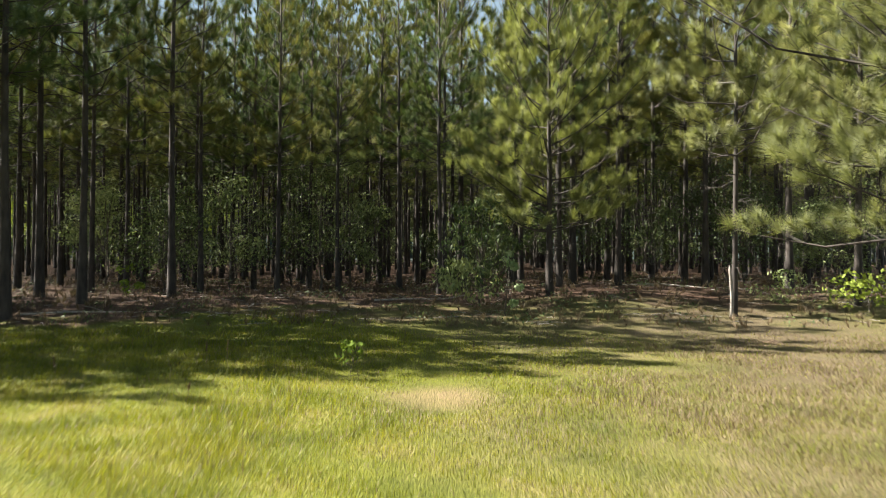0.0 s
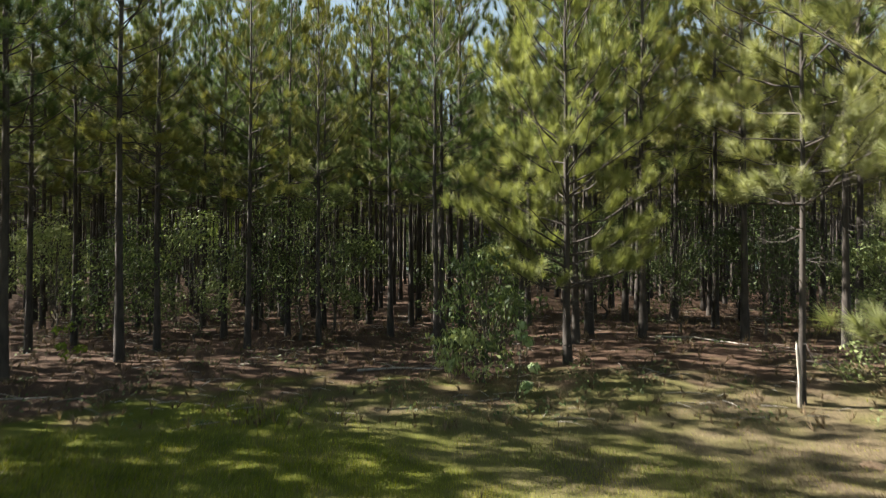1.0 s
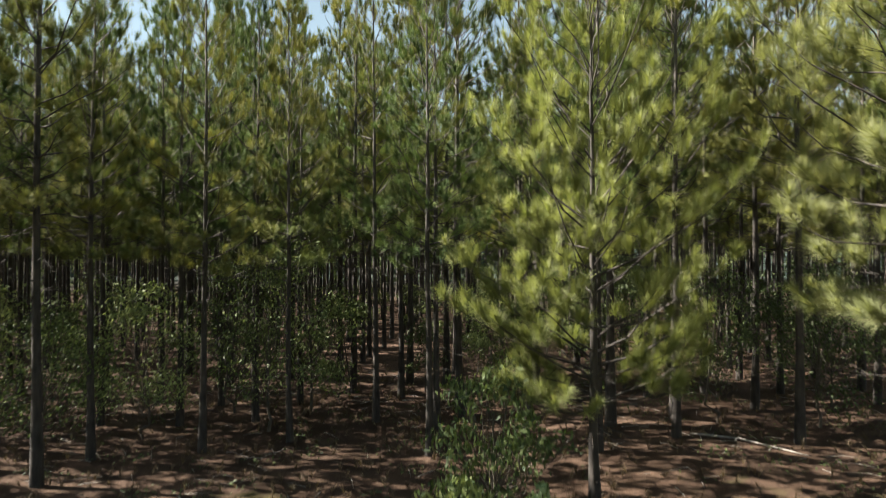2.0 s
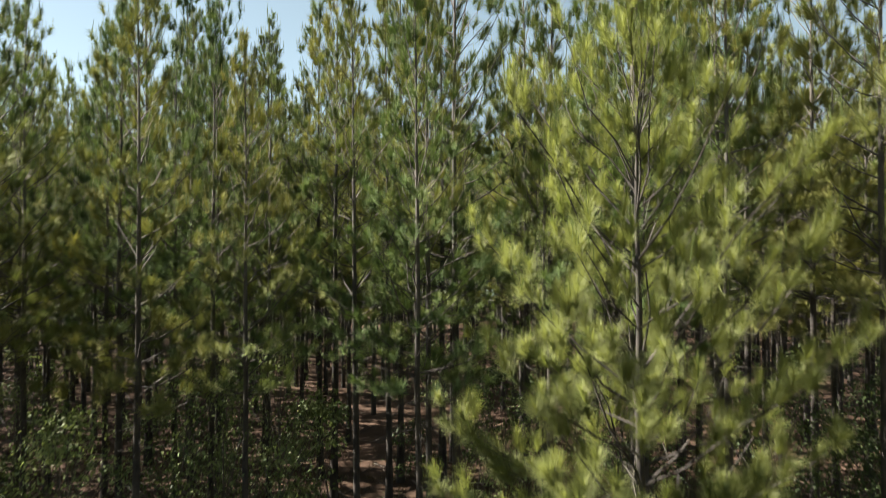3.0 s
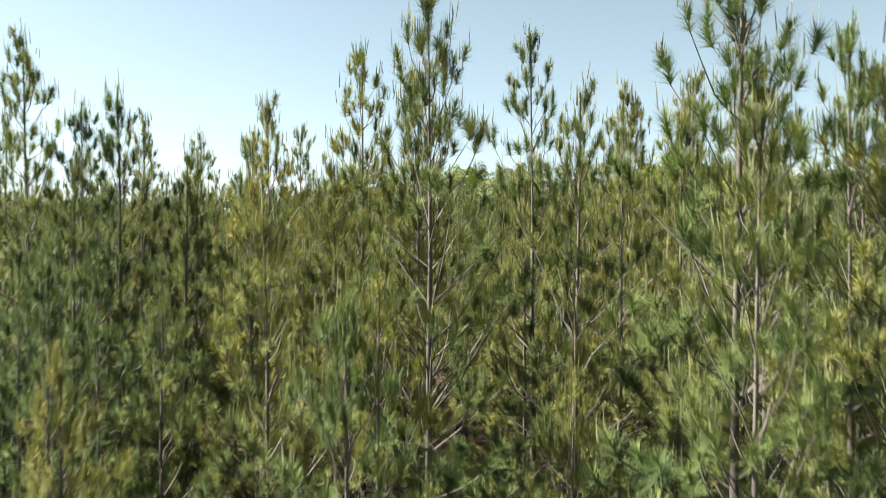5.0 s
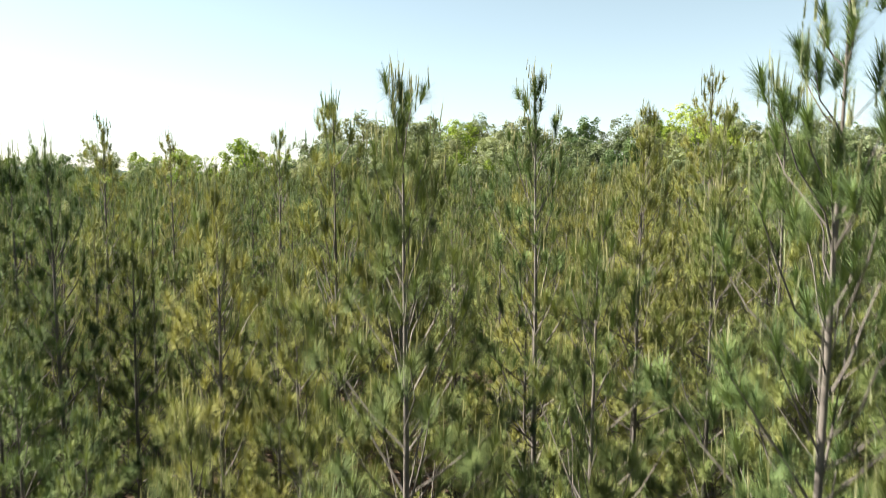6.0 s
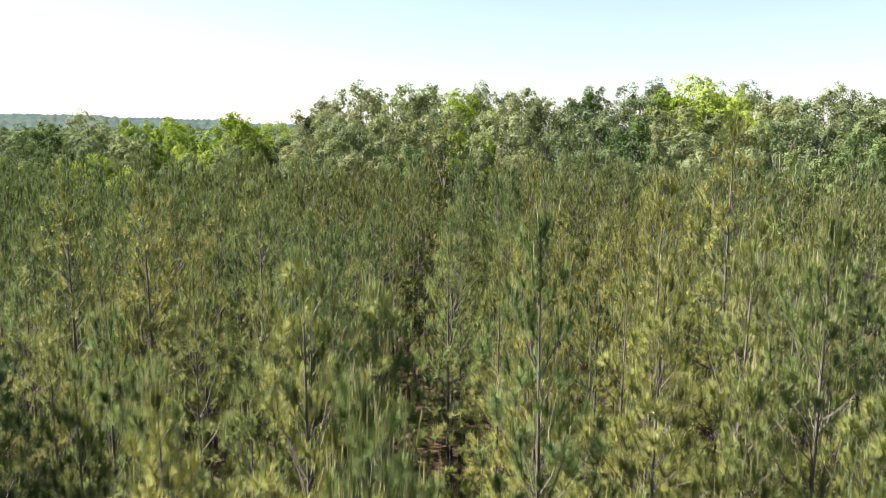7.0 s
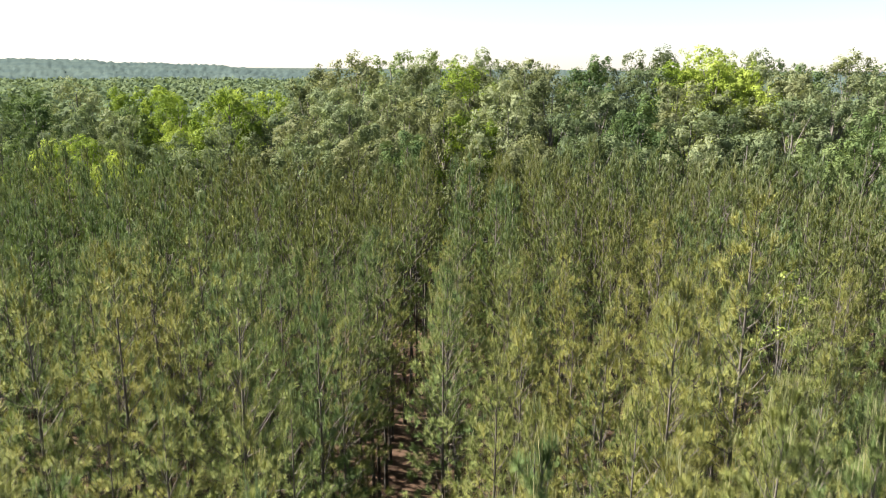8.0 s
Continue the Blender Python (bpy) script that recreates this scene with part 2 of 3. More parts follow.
def brushes(rng, base, way, length, count, needle, spread, width, fluff=0.22):
    """Shoots set round with needle bundles: slim triangles that fan out along each shoot, the flat side outward."""
    n = len(base)
    u = rng.uniform(0.0, 1.0, (n, count, 1))
    way = unit(way)
    root = base[:, None] + way[:, None] * length[:, None, None] * u
    side = unit(rng.normal(size=(n, count, 3)))
    side = unit(side - (side * way[:, None]).sum(-1, keepdims=True) * way[:, None])
    a = spread[:, None, None] * rng.uniform(0.4, 1.25, (n, count, 1)) * (1.25 - 0.6 * u)
    d = way[:, None] * np.cos(a) + side * np.sin(a)
    tip = root + d * (needle[:, None, None] * rng.uniform(0.7, 1.15, (n, count, 1))) + np.array([0, 0, -0.015])
    w = unit(np.cross(way[:, None], side) + fluff * rng.normal(size=(n, count, 3))) * (width * rng.uniform(0.6, 1.3, (n, count, 1)) / 2)
    v = np.stack([root - w, root + w, tip], 2).reshape(-1, 3)
    return v, np.arange(len(v)).reshape(-1, 3)


def leaves(rng, at, out, size, slim=0.55, hang=0.0, loose=0.42):
    """Pointed leaves: one four-cornered blade each, facing roughly along out."""
    n = len(at)
    nrm = unit(unit(out) + rng.normal(size=(n, 3)) * loose)
    a = unit(np.cross(nrm, rng.normal(size=(n, 3))) + np.array([0, 0, -hang]))
    b = unit(np.cross(nrm, a))
    s = (size * rng.uniform(0.65, 1.3, n))[:, None]
    v = np.stack([at - a * s * 0.5, at + b * s * slim * 0.5 + nrm * s * 0.08, at + a * s * 0.5, at - b * s * slim * 0.5 + nrm * s * 0.08], 1)
    return v.reshape(-1, 3), np.arange(4 * n).reshape(-1, 4)


def part(name, me, parent, label=""):
    ob = new(name, me)
    ob.parent = parent
    if label:
        tagged(ob, label)
    return ob


# ---- pines ----
def pine_shapes(seed, height, bare, radius, count=130, wide=0.0105, near=True, dense=1.0, droop=0.0, stem=0.105, taper=0.85, gap=1.0, tuft_size=1.15, dead=34, lean_of=0.35, heart_wide=2.2, fan=0.92):
    """Points and faces of a pine's limbed trunk, needle tufts and upright new shoots."""
    rng = np.random.default_rng(seed)
    zs = np.linspace(0, 1, 9)
    lean = rng.normal(size=2) * 0.012 * height * lean_of
    wob = np.cumsum(rng.normal(size=(9, 2)) * 0.016, axis=0)
    wob[0] = 0
    path = np.stack([lean[0] * zs ** 1.5 + wob[:, 0], lean[1] * zs ** 1.5 + wob[:, 1], height * zs - 0.05], 1)
    rad = stem * (1 - zs) + 0.008
    rad[0] *= 1.35
    trunk = tube(path, rad, 8 if near else 5)

    def axis_at(z):
        k = z / height
        return np.array([np.interp(k, zs, path[:, 0]), np.interp(k, zs, path[:, 1]), z])

    limbs, base, way, length, needle, spread, tips = [], [], [], [], [], [], []

    def tuft(p, d, l, nl, sp):
        small = tuft_size * (1.0 - 0.35 * min(1.0, max(0.0, (p[2] - bare) / (height - bare))) ** 2)
        base.append(p), way.append(d), length.append(l), needle.append(nl * small), spread.append(sp * fan)

    z = bare
    turn = rng.uniform(0, 6.28)
    while z < height - 0.35:
        h = (z - bare) / (height - bare)
        reach = radius * min(1.0, 0.62 + 1.3 * h) * (1 - h) ** taper + 0.1
        many = int(rng.integers(3, 6)) if h < 0.85 else 3
        turn += 0.9
        for i in range(many):
            az = turn + 6.283 * i / many + rng.normal() * 0.3
            r = reach * rng.uniform(0.55, 1.25)
            rise = math.radians(8 - droop + 52 * h ** 0.75 + rng.normal() * 9)
            out = np.array([math.cos(az), math.sin(az), 0.0])
            p0 = axis_at(z + rng.normal() * 0.1)
            s = np.linspace(0, 1, 4)[:, None]
            curl = 0.16 + 0.22 * h
            pts = p0 + out * (r * math.cos(rise) * s) + np.array([0, 0, 1.0]) * (r * math.sin(rise) * s + r * curl * s ** 2.0)
            pts[1:-1] += rng.normal(size=(2, 3)) * 0.03 * r
            limbs.append(tube(pts, np.linspace(0.022 * (1 - 0.45 * h), 0.006, 4) * (0.7 + 0.25 * r), 3))
            end = unit(pts[-1] - pts[-2])
            up = np.array([0, 0, 1.0])
            tuft(pts[-1] - end * 0.2, end * (1 - 0.5 * h) + up * (0.6 + 0.7 * h), rng.uniform(0.2, 0.32), rng.uniform(0.25, 0.34), rng.uniform(0.9, 1.2) - 0.2 * h)
            if h > 0.25:
                for _ in range(int(rng.integers(2, 4)) if h < 0.6 else int(rng.integers(3, 6))):
                    tips.append(pts[-1] + unit(end + up * 0.8) * 0.1 + rng.normal(size=3) * 0.07)
            twigs = int(round(dense * (1.3 - 0.75 * h) * (0.3 + 1.3 * r + rng.uniform(-0.4, 0.4))))
            for _ in range(twigs):
                k = rng.uniform(0.25, 0.97)
                q = np.array([np.interp(k, s[:, 0], pts[:, c]) for c in range(3)])
                sd = unit(np.cross(end, up)) * rng.choice([-1, 1]) * rng.uniform(0.35, 1.0)
                d = unit(end * 0.75 + sd + up * rng.uniform(-0.1, 0.6))
                l = rng.uniform(0.3, 0.7) * (0.55 + 0.35 * r)
                if near:
                    e = np.array([0, 0, 0.006])
                    limbs.append((np.stack([q - e, q + e, q + d * l]), np.array([[0, 1, 2]])))
                tuft(q + d * l * 0.75, d + up * (0.7 + 1.0 * h), rng.uniform(0.15, 0.26), rng.uniform(0.25, 0.34), rng.uniform(1.0, 1.3) - 0.2 * h)
                if h > 0.3:
                    tips.append(q + d * l + up * 0.12 + rng.normal(size=3) * 0.04)
        z += gap * rng.uniform(0.5, 0.8) * (1.0 - 0.25 * h)
    top = path[-1]
    up = np.array([0, 0, 1.0])
    tuft(top - up * 1.1, up, 0.7, 0.26, 0.62)
    tuft(top - up * 0.5, up, 0.5, 0.22, 0.5)
    tips += [top + rng.normal(size=3) * np.array([0.07, 0.07, 0.05]) - up * 0.1 for _ in range(6)]
    # dead branches and stubs below the living crown
    for _ in range(dead):
        zz = bare * rng.uniform(0.1, 1.25) if rng.uniform() < 0.3 else bare * rng.uniform(0.55, 1.3)
        az, r = rng.uniform(0, 6.28), rng.uniform(0.25, 1.4) * (0.5 + 0.5 * min(1.0, zz / bare))
        p0 = axis_at(zz)
        d = np.array([math.cos(az), math.sin(az), rng.uniform(-0.3, 0.4)])
        mid = p0 + d * r * 0.5 + rng.normal(size=3) * 0.06
        tip = p0 + d * r + np.array([0, 0, rng.uniform(-0.2, 0.15)])
        limbs.append(tube(np.stack([p0, mid, tip]), [0.013, 0.009, 0.004], 3))
        for _ in range(3 if near else 0):
            k = rng.uniform(0.3, 0.9)
            q = mid * (1 - k) + tip * k
            e = np.array([0, 0, 0.004])
            limbs.append((np.stack([q - e, q + e, q + (d + rng.normal(size=3) * 0.6) * 0.4]), np.array([[0, 1, 2]])))
    arr = lambda a: np.asarray(a, float)
    fine = brushes(rng, arr(base), arr(way), arr(length), count, arr(needle), arr(spread), wide)
    heart = brushes(rng, arr(base), arr(way), arr(length), max(7, count // 5), arr(needle) * 0.85, arr(spread) * 1.05, wide * heart_wide, 0.1)
    # this year's upright shoots, each a straight candle with short needles
    k = len(tips)
    tall = rng.uniform(0.16, 0.34, k) * tuft_size
    tall[-6:] *= 1.5
    lead = np.array([0, 0, 1.0]) + rng.normal(size=(k, 3)) * 0.08
    candle = 0.02 if near else 0.034
    shoots = brushes(rng, arr(tips), lead, tall * 0.85, 16 if near else 3, np.full(k, 0.07), np.full(k, 0.4), 0.01 if near else 0.03)
    stalks = brushes(rng, arr(tips), lead, np.full(k, 0.02), 3 if near else 2, tall * 1.15, np.full(k, 0.03), candle)
    return joined([trunk] + limbs), joined([fine, heart]), joined([shoots, stalks])


def pine(name, shapes, needles_mat, label, x, y, turn, size, group):
    """One pine: an empty at its foot that carries the limbed trunk and the needle crown."""
    tree = tagged(new(name), label, "pine tree", group)
    for piece, (v, f), mat_, soft in (("trunk", shapes[0], BARK, True), ("crown", shapes[1], needles_mat, False)):
        ob = part(piece, mesh_of(name + "_" + piece, v, f, mat_, soft), tree)
    part("new_growth", mesh_of(name + "_new_growth", *shapes[2], SHOOTS if needles_mat is NEEDLES else needles_mat), ob, "pale upright new shoots")
    tree.matrix_basis = foot(x, y, turn, size)
    return tree


def foot(x, y, turn=0.0, size=1.0, sink=0.02):
    return Matrix.LocRotScale((x, y, float(ground_z(x, y)) - sink), Euler((0, 0, turn)), (size, size, size))


def copied(ob, x, y, turn, size):
    c = copy_thing(ob, Matrix.Identity(4))
    c.matrix_basis = foot(x, y, turn, size)
    return c


# ---- ground ----
def build_ground():
    near = np.concatenate([np.arange(-40, -16, 2.0), np.arange(-16, 16.01, 0.5), np.arange(18, 41, 2.0)])
    far = np.array([60, 100, 180, 300, 500, 900, 1600, 3000.0])
    gx = np.concatenate([-far[::-1], near, far])
    gy = np.concatenate([-far[::-1], np.arange(-40, -2, 2.0), np.arange(-2, 34.01, 0.5), np.arange(36, 100, 2.0), far[2:]])
    X, Y = np.meshgrid(gx, gy, indexing="ij")
    V = np.stack([X, Y, ground_z(X, Y)], -1).reshape(-1, 3)
    i, j = np.meshgrid(np.arange(len(gx) - 1), np.arange(len(gy) - 1), indexing="ij")
    a = i * len(gy) + j
    F = np.stack([a, a + len(gy), a + len(gy) + 1, a + 1], -1).reshape(-1, 4)
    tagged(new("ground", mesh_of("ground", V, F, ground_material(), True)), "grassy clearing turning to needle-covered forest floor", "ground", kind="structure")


build_ground()

# ---- the pine plantation ----
rnd = random.Random(7)
PINES = []
for k in range(16):
    detail = dict(dense=1.2, fan=1.12, tuft_size=1.05, heart_wide=1.7) if k < 8 else dict(count=64, wide=0.0155, dead=22, dense=1.2, fan=1.12, tuft_size=1.05, heart_wide=1.7)
    PINES.append(pine_shapes(100 + k, 16.2 + 0.25 * (k % 4), 5.4 + 0.28 * (k % 5), 2.5 + 0.12 * (k % 4), **detail))
# trees along the edge and just behind it: x, y, height
EDGE = [(-9.9, 16.6, 16.6), (-11.5, 20.9, 17.0), (-9.5, 19.3, 16.4), (-8.1, 21.9, 16.4), (-7.8, 23.6, 13.3), (-10.8, 25.0, 13.6),
        (-7.0, 27.1, 13.4), (-5.5, 24.3, 13.2), (-5.0, 27.4, 13.2), (-3.6, 25.2, 12.0), (-4.2, 29.9, 12.8), (-2.75, 31.7, 16.1), (-8.7, 30.2, 13.6),
        (-7.3, 33.1, 14.9), (-5.4, 34.7, 15.4), (-6.0, 37.4, 15.7), (-6.8, 34.6, 17.0), (-1.63, 27.4, 13.9), (-1.1, 30.9, 14.8), (-0.9, 33.5, 17.7),
        (0.74, 28.1, 17.4), (3.7, 23.3, 14.2), (5.85, 24.5, 15.4), (6.4, 26.4, 15.8), (4.55, 25.7, 17.9), (8.5, 29.9, 16.2), (9.1, 27.6, 16), (6.6, 29.5, 16.2),
        (10.6, 22.4, 16), (3.05, 28.8, 15.6), (3.1, 34.0, 17.9), (5.5, 35.2, 16.8), (-9.6, 35.6, 18.5), (-8.2, 35.6, 16.9), (-11.2, 37.0, 16.6),
        (11.2, 46.0, 19.7), (7.5, 42.0, 17.9), (8.5, 35.0, 17.8), (7.8, 36.8, 17.5), (-10.3, 44.8, 17.9), (-9.1, 48.0, 17.6), (-4.6, 46.0, 17.6), (0.42, 33.2, 17.2),
        (8.6, 24.0, 16.0), (12.3, 24.8, 16.5), (13.2, 21.2, 16.0), (14.8, 23.4, 16.4)]
GROUP = "pines of the plantation"
LABEL = "slender plantation pine with bare lower trunk and tufted crown"
spots = list(EDGE)


def clear(x, y, gap):
    return all((x - a) ** 2 + (y - b) ** 2 > gap * gap for a, b, _ in spots)


row_way = Vector((math.sin(radians(4.5)), math.cos(radians(4.5))))
row_side = Vector((row_way.y, -row_way.x))
for i in range(-33, 34):
    for j in range(0, 40):
        off = i * 2.6 + 1.25 * (1 if i >= 0 else 0)
        p = row_way * (6.0 + j * 2.3) + row_side * (off - 3.4)
        x, y = p.x + rnd.gauss(0, 0.28), p.y + rnd.gauss(0, 0.4)
        if not (23.5 if x > -7 else 17.5 - 0.35 * (x + 7) * (-1 if x < -7 else 0)) < y < 87 + 3 * math.sin(x * 0.13):
            continue
        if x > 2 and y < 25 or x > 11 and y < 21:
            continue
        if not -0.70 * (y - 12) - 14 < x < max(25.0, 0.68 * (y - 14) + 7):
            continue
        if 37 < y < 48 and abs(x - 0.5 + 0.06 * (y - 40)) < 1.3:    # a gap in the stand
            continue
        if clear(x, y, 1.75) and rnd.random() > 0.04:
            spots.append((x, y, rnd.uniform(11.0, 11.8) if y < 34 and abs(x - 0.13 + 0.196 * (y - 10.4)) < 1.0 else rnd.uniform(12.6, 14.0) if -12.5 < x < -1.5 and y < 33.5 else rnd.uniform(11.6, 13.2) if -1.5 <= x < 4.6 and y < 36 else rnd.uniform(13.9, 16.1) + 1.1 * min(1.0, max(0.0, (y - 45) / 25))))
# shade trees beyond the left side of the clearing
for x, y, h in ((-16.6, 12.0, 13.0), (-15.0, 12.4, 12.4), (-15.8, 10.6, 11.4), (-18.6, 9.9, 13.0), (-14.0, 13.6, 14.4), (-17.8, 13.4, 14.2), (-12.8, 14.6, 15.0), (-13.4, 16.9, 17.0),
                (-13.3, 19.4, 15.5), (-15.5, 14.8, 14.6), (-16.8, 19.0, 16.0), (-18.2, 16.5, 16.0), (-14.2, 21.5, 16.0), (-20.2, 14.0, 15.0), (-19.5, 21.0, 16.4), (-15.2, 17.4, 15.2),
                (-10.6, 14.3, 13.4), (-11.8, 12.9, 12.6), (-11.5, 15.9, 15.8), (-11.3, 18.0, 17.0), (-13.3, 12.4, 12.0), (-13.3, 10.5, 10.4), (-14.7, 9.2, 9.8), (-13.4, 8.0, 8.8)):
    if clear(x, y, 1.1):
        spots.append((x, y, h))
for _ in range(60):
    x, y = rnd.uniform(-22, -12.8), rnd.uniform(15.6, 23)
    if clear(x, y, 1.6) and sum(1 for s in spots if s[0] < -12.5 and s[1] < 23.5) < 44:
        spots.append((x, y, rnd.uniform(15.0, 17.0)))
spots.sort(key=lambda s: (s[0] * 0.9) ** 2 + (s[1] - 27) ** 2 * (1.0 if s[1] > 27 else 0.4))
first = {}
for i, (x, y, h) in enumerate(spots[:300]):
    k = rnd.randrange(8) + (8 if i > 75 else 0)
    base_h = 16.2 + 0.25 * (k % 4)
    turn, size = rnd.uniform(0, 6.28), (h - 0.45) / base_h
    if k in first:
        copied(first[k], x, y, turn, size)
    else:
        first[k] = pine("pine_tree", PINES[k], NEEDLES, LABEL, x, y, turn, size, GROUP)
# the rest of the plantation, too many to count
FAR = [pine_shapes(300 + k, 16.2, 6.0 + 0.25 * k, 2.6, 15, 0.036, near=False, dense=0.95, gap=1.05, dead=6, taper=1.0, tuft_size=1.3, heart_wide=2.4, fan=0.66) for k in range(6)]
wood, green, fresh = [], [], []
for x, y, h in spots[300:]:
    t, n, u = FAR[rnd.randrange(len(FAR))]
    c = math.cos(rnd.uniform(0, 6.28))
    s = math.sqrt(1 - c * c)
    turn = np.array([[c, -s, 0], [s, c, 0], [0, 0, 1.0]]) * ((h - 0.45) / 16.2)
    at = np.array([x, y, float(ground_z(x, y)) - 0.02])
    wood.append((t[0] @ turn.T + at, t[1]))
    green.append((n[0] @ turn.T + at, n[1]))
    fresh.append((u[0] @ turn.T + at, u[1]))
# unseen woods added to close the clearing behind and beside it against sky light
for _ in range(130):
    a, r = rnd.uniform(-2.6, 1.15), rnd.uniform(24, 40)
    x, y = 4 + r * math.cos(a), -2 + r * math.sin(a)
    if y > 6 and x < 24:
        continue
    t, n, u = FAR[rnd.randrange(len(FAR))]
    at = np.array([x, y, -0.02])
    wood.append((t[0] + at, t[1]))
    green.append((n[0] + at, n[1]))
    fresh.append((u[0] + at, u[1]))
woods = tagged(new("pine_woods"), "dense stand of plantation pines running back to the hardwoods, plus added unseen pines around the clearing", "pine woods", kind="stuff")
part("trunks", mesh_of("pine_woods_trunks", *joined(wood), BARK, True), woods)
part("new_growth", mesh_of("pine_woods_new_growth", *joined(fresh), SHOOTS), part("crowns", mesh_of("pine_woods_crowns", *joined(green), NEEDLES), woods), "pale upright new shoots")

# open-grown young pines in front of the wood, branched almost to the ground
pine("pine_tree", pine_shapes(41, 10.0, 1.9, 3.1, 190, 0.0062, dense=3.0, gap=0.78, stem=0.085, taper=0.55, dead=24, tuft_size=1.0), NEEDLES_YOUNG,
     "bright yellow-green young pine at the edge of the wood", 2.95, 20.2, 0.6, 1.0, "young pines at the edge")
pine("pine_tree", pine_shapes(42, 11.5, 3.8, 2.6, 170, 0.007, dense=3.0, droop=6, stem=0.06, taper=0.5, dead=26, tuft_size=1.0), NEEDLES_SUNLIT,
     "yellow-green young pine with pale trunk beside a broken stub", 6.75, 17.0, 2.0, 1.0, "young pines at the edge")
pine("pine_tree", pine_shapes(43, 13.0, 3.9, 3.2, 100, 0.0105, dense=2.2, gap=0.85, droop=6, stem=0.085, taper=0.55, dead=20, tuft_size=1.0), NEEDLES_SUNLIT,
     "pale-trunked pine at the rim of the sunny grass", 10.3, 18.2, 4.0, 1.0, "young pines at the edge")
pine("pine_tree", pine_shapes(44, 11.0, 1.9, 4.7, 150, 0.006, dense=2.7, gap=0.55, droop=4, stem=0.11, taper=0.5, dead=8, tuft_size=1.0), NEEDLES_SUNLIT,
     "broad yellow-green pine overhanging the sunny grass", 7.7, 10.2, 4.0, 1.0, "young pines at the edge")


# ---- broadleaf trees ----
def broadleaf_shapes(seed, height, width, leaf, count, clumps, bare=0.3, stem=0.2, slim=0.6, heart=1.0, hang=0.0, clump_size=1.0):
    """Trunk with limbs, and a crown of leafy clumps with gaps between them."""
    rng = np.random.default_rng(seed)
    fork = height * bare
    wood = [tube(np.array([[0, 0, -0.1], [rng.normal() * 0.1, 0, fork * 0.6], [rng.normal() * 0.15, rng.normal() * 0.15, fork], [0, 0, height * 0.75]]),
                 [stem * 1.25, stem, stem * 0.85, stem * 0.25], 7)]
    at, out, size = [], [], []
    share = rng.dirichlet(np.full(clumps, 3.0))
    for i in range(clumps):
        az, h = rng.uniform(0, 6.28), rng.uniform(0, 1) ** 0.8
        prof = math.sqrt(max(0.05, 1 - (1.75 * h - 0.72) ** 2)) if h > 0.41 else 0.75 + 0.6 * h
        r = width * 0.5 * prof * rng.uniform(0.3, 1.0) ** 0.7
        c = np.array([math.cos(az) * r, math.sin(az) * r, fork + (height - fork) * (0.06 + 0.9 * h)])
        k0 = np.array([0, 0, fork + (c[2] - fork) * rng.uniform(0.15, 0.5)])
        mid = (k0 + c) / 2 + np.array([0, 0, -0.06 * r]) + rng.normal(size=3) * 0.08 * r
        wood.append(tube(np.stack([k0, mid, c]), [stem * 0.3, stem * 0.18, 0.012], 4))
        n = max(6, int(count * share[i]))
        cr = width * rng.uniform(0.12, 0.23) * clump_size
        d = unit(rng.normal(size=(n, 3)) + np.array([0, 0, 0.25]))
        rad = cr * rng.uniform(0.55, 1.1, (n, 1)) ** 0.5
        rad[: n // 4] *= 0.75
        at.append(c + d * rad * np.array([1.1, 1.1, 0.8]))
        out.append(d + np.array([0, 0, 0.4]))
        size.append(np.where(np.arange(n) < n // 4, heart, 1.0) * leaf)
    return joined(wood), leaves(rng, np.concatenate(at), np.concatenate(out), np.concatenate(size), slim, hang)


def hardwood_shapes(seed, height, width, leaf=0.185, lobes=26):
    """A tall forest hardwood: limbs that each carry a billow of small leaf clumps, with hollows between the billows."""
    rng = np.random.default_rng(seed)
    wood = [tube(np.array([[0, 0, -0.1], [0.1, 0, height * 0.3], [-0.1, 0.1, height * 0.6], [0, 0, height * 0.88]]), [0.26, 0.21, 0.14, 0.05], 7)]
    at, out, size = [], [], []
    for i in range(lobes):
        h = 0.25 + 0.66 * (i + rng.uniform(0, 1)) / lobes
        az = i * 2.4 + rng.normal() * 0.4
        r = width * 0.5 * math.sqrt(max(0.03, 1 - ((h - 0.5) / 0.47) ** 2)) * rng.uniform(0.45, 0.9)
        c = np.array([math.cos(az) * r, math.sin(az) * r, height * h])
        lr = width * rng.uniform(0.13, 0.22)
        root = np.array([0, 0, height * h * rng.uniform(0.6, 0.8)])
        wood.append(tube(np.stack([root, (root + c) / 2 + rng.normal(size=3) * 0.2, c]), [0.09, 0.06, 0.02], 4))
        for _ in range(int(8 + 5 * lr)):
            d = unit(rng.normal(size=3) + np.array([0, 0, 0.35]))
            q = c + d * lr * np.array([1, 1, 0.9]) * rng.uniform(0.3, 0.95)
            n = rng.integers(36, 62)
            e = unit(rng.normal(size=(n, 3)) + d * 0.6 + np.array([0, 0, 0.3]))
            at.append(q + e * rng.uniform(0.3, 0.7) * rng.uniform(0.5, 1.1, (n, 1)))
            out.append(e * 0.7 + d * 0.8)
            size.append(np.where(np.arange(n) < n // 5, 1.35, 1.0) * leaf)
    return joined(wood), leaves(rng, np.concatenate(at), np.concatenate(out), np.concatenate(size), 0.75, loose=0.3)


def broadleaf(name, shapes, leaf_mat, bark_mat, label, category, group, m):
    tree = tagged(new(name), label, category, group)
    part("trunk", mesh_of(name + "_trunk", *shapes[0], bark_mat, True), tree)
    part("crown", mesh_of(name + "_crown", *shapes[1], leaf_mat), tree)
    tree.matrix_basis = m
    return tree


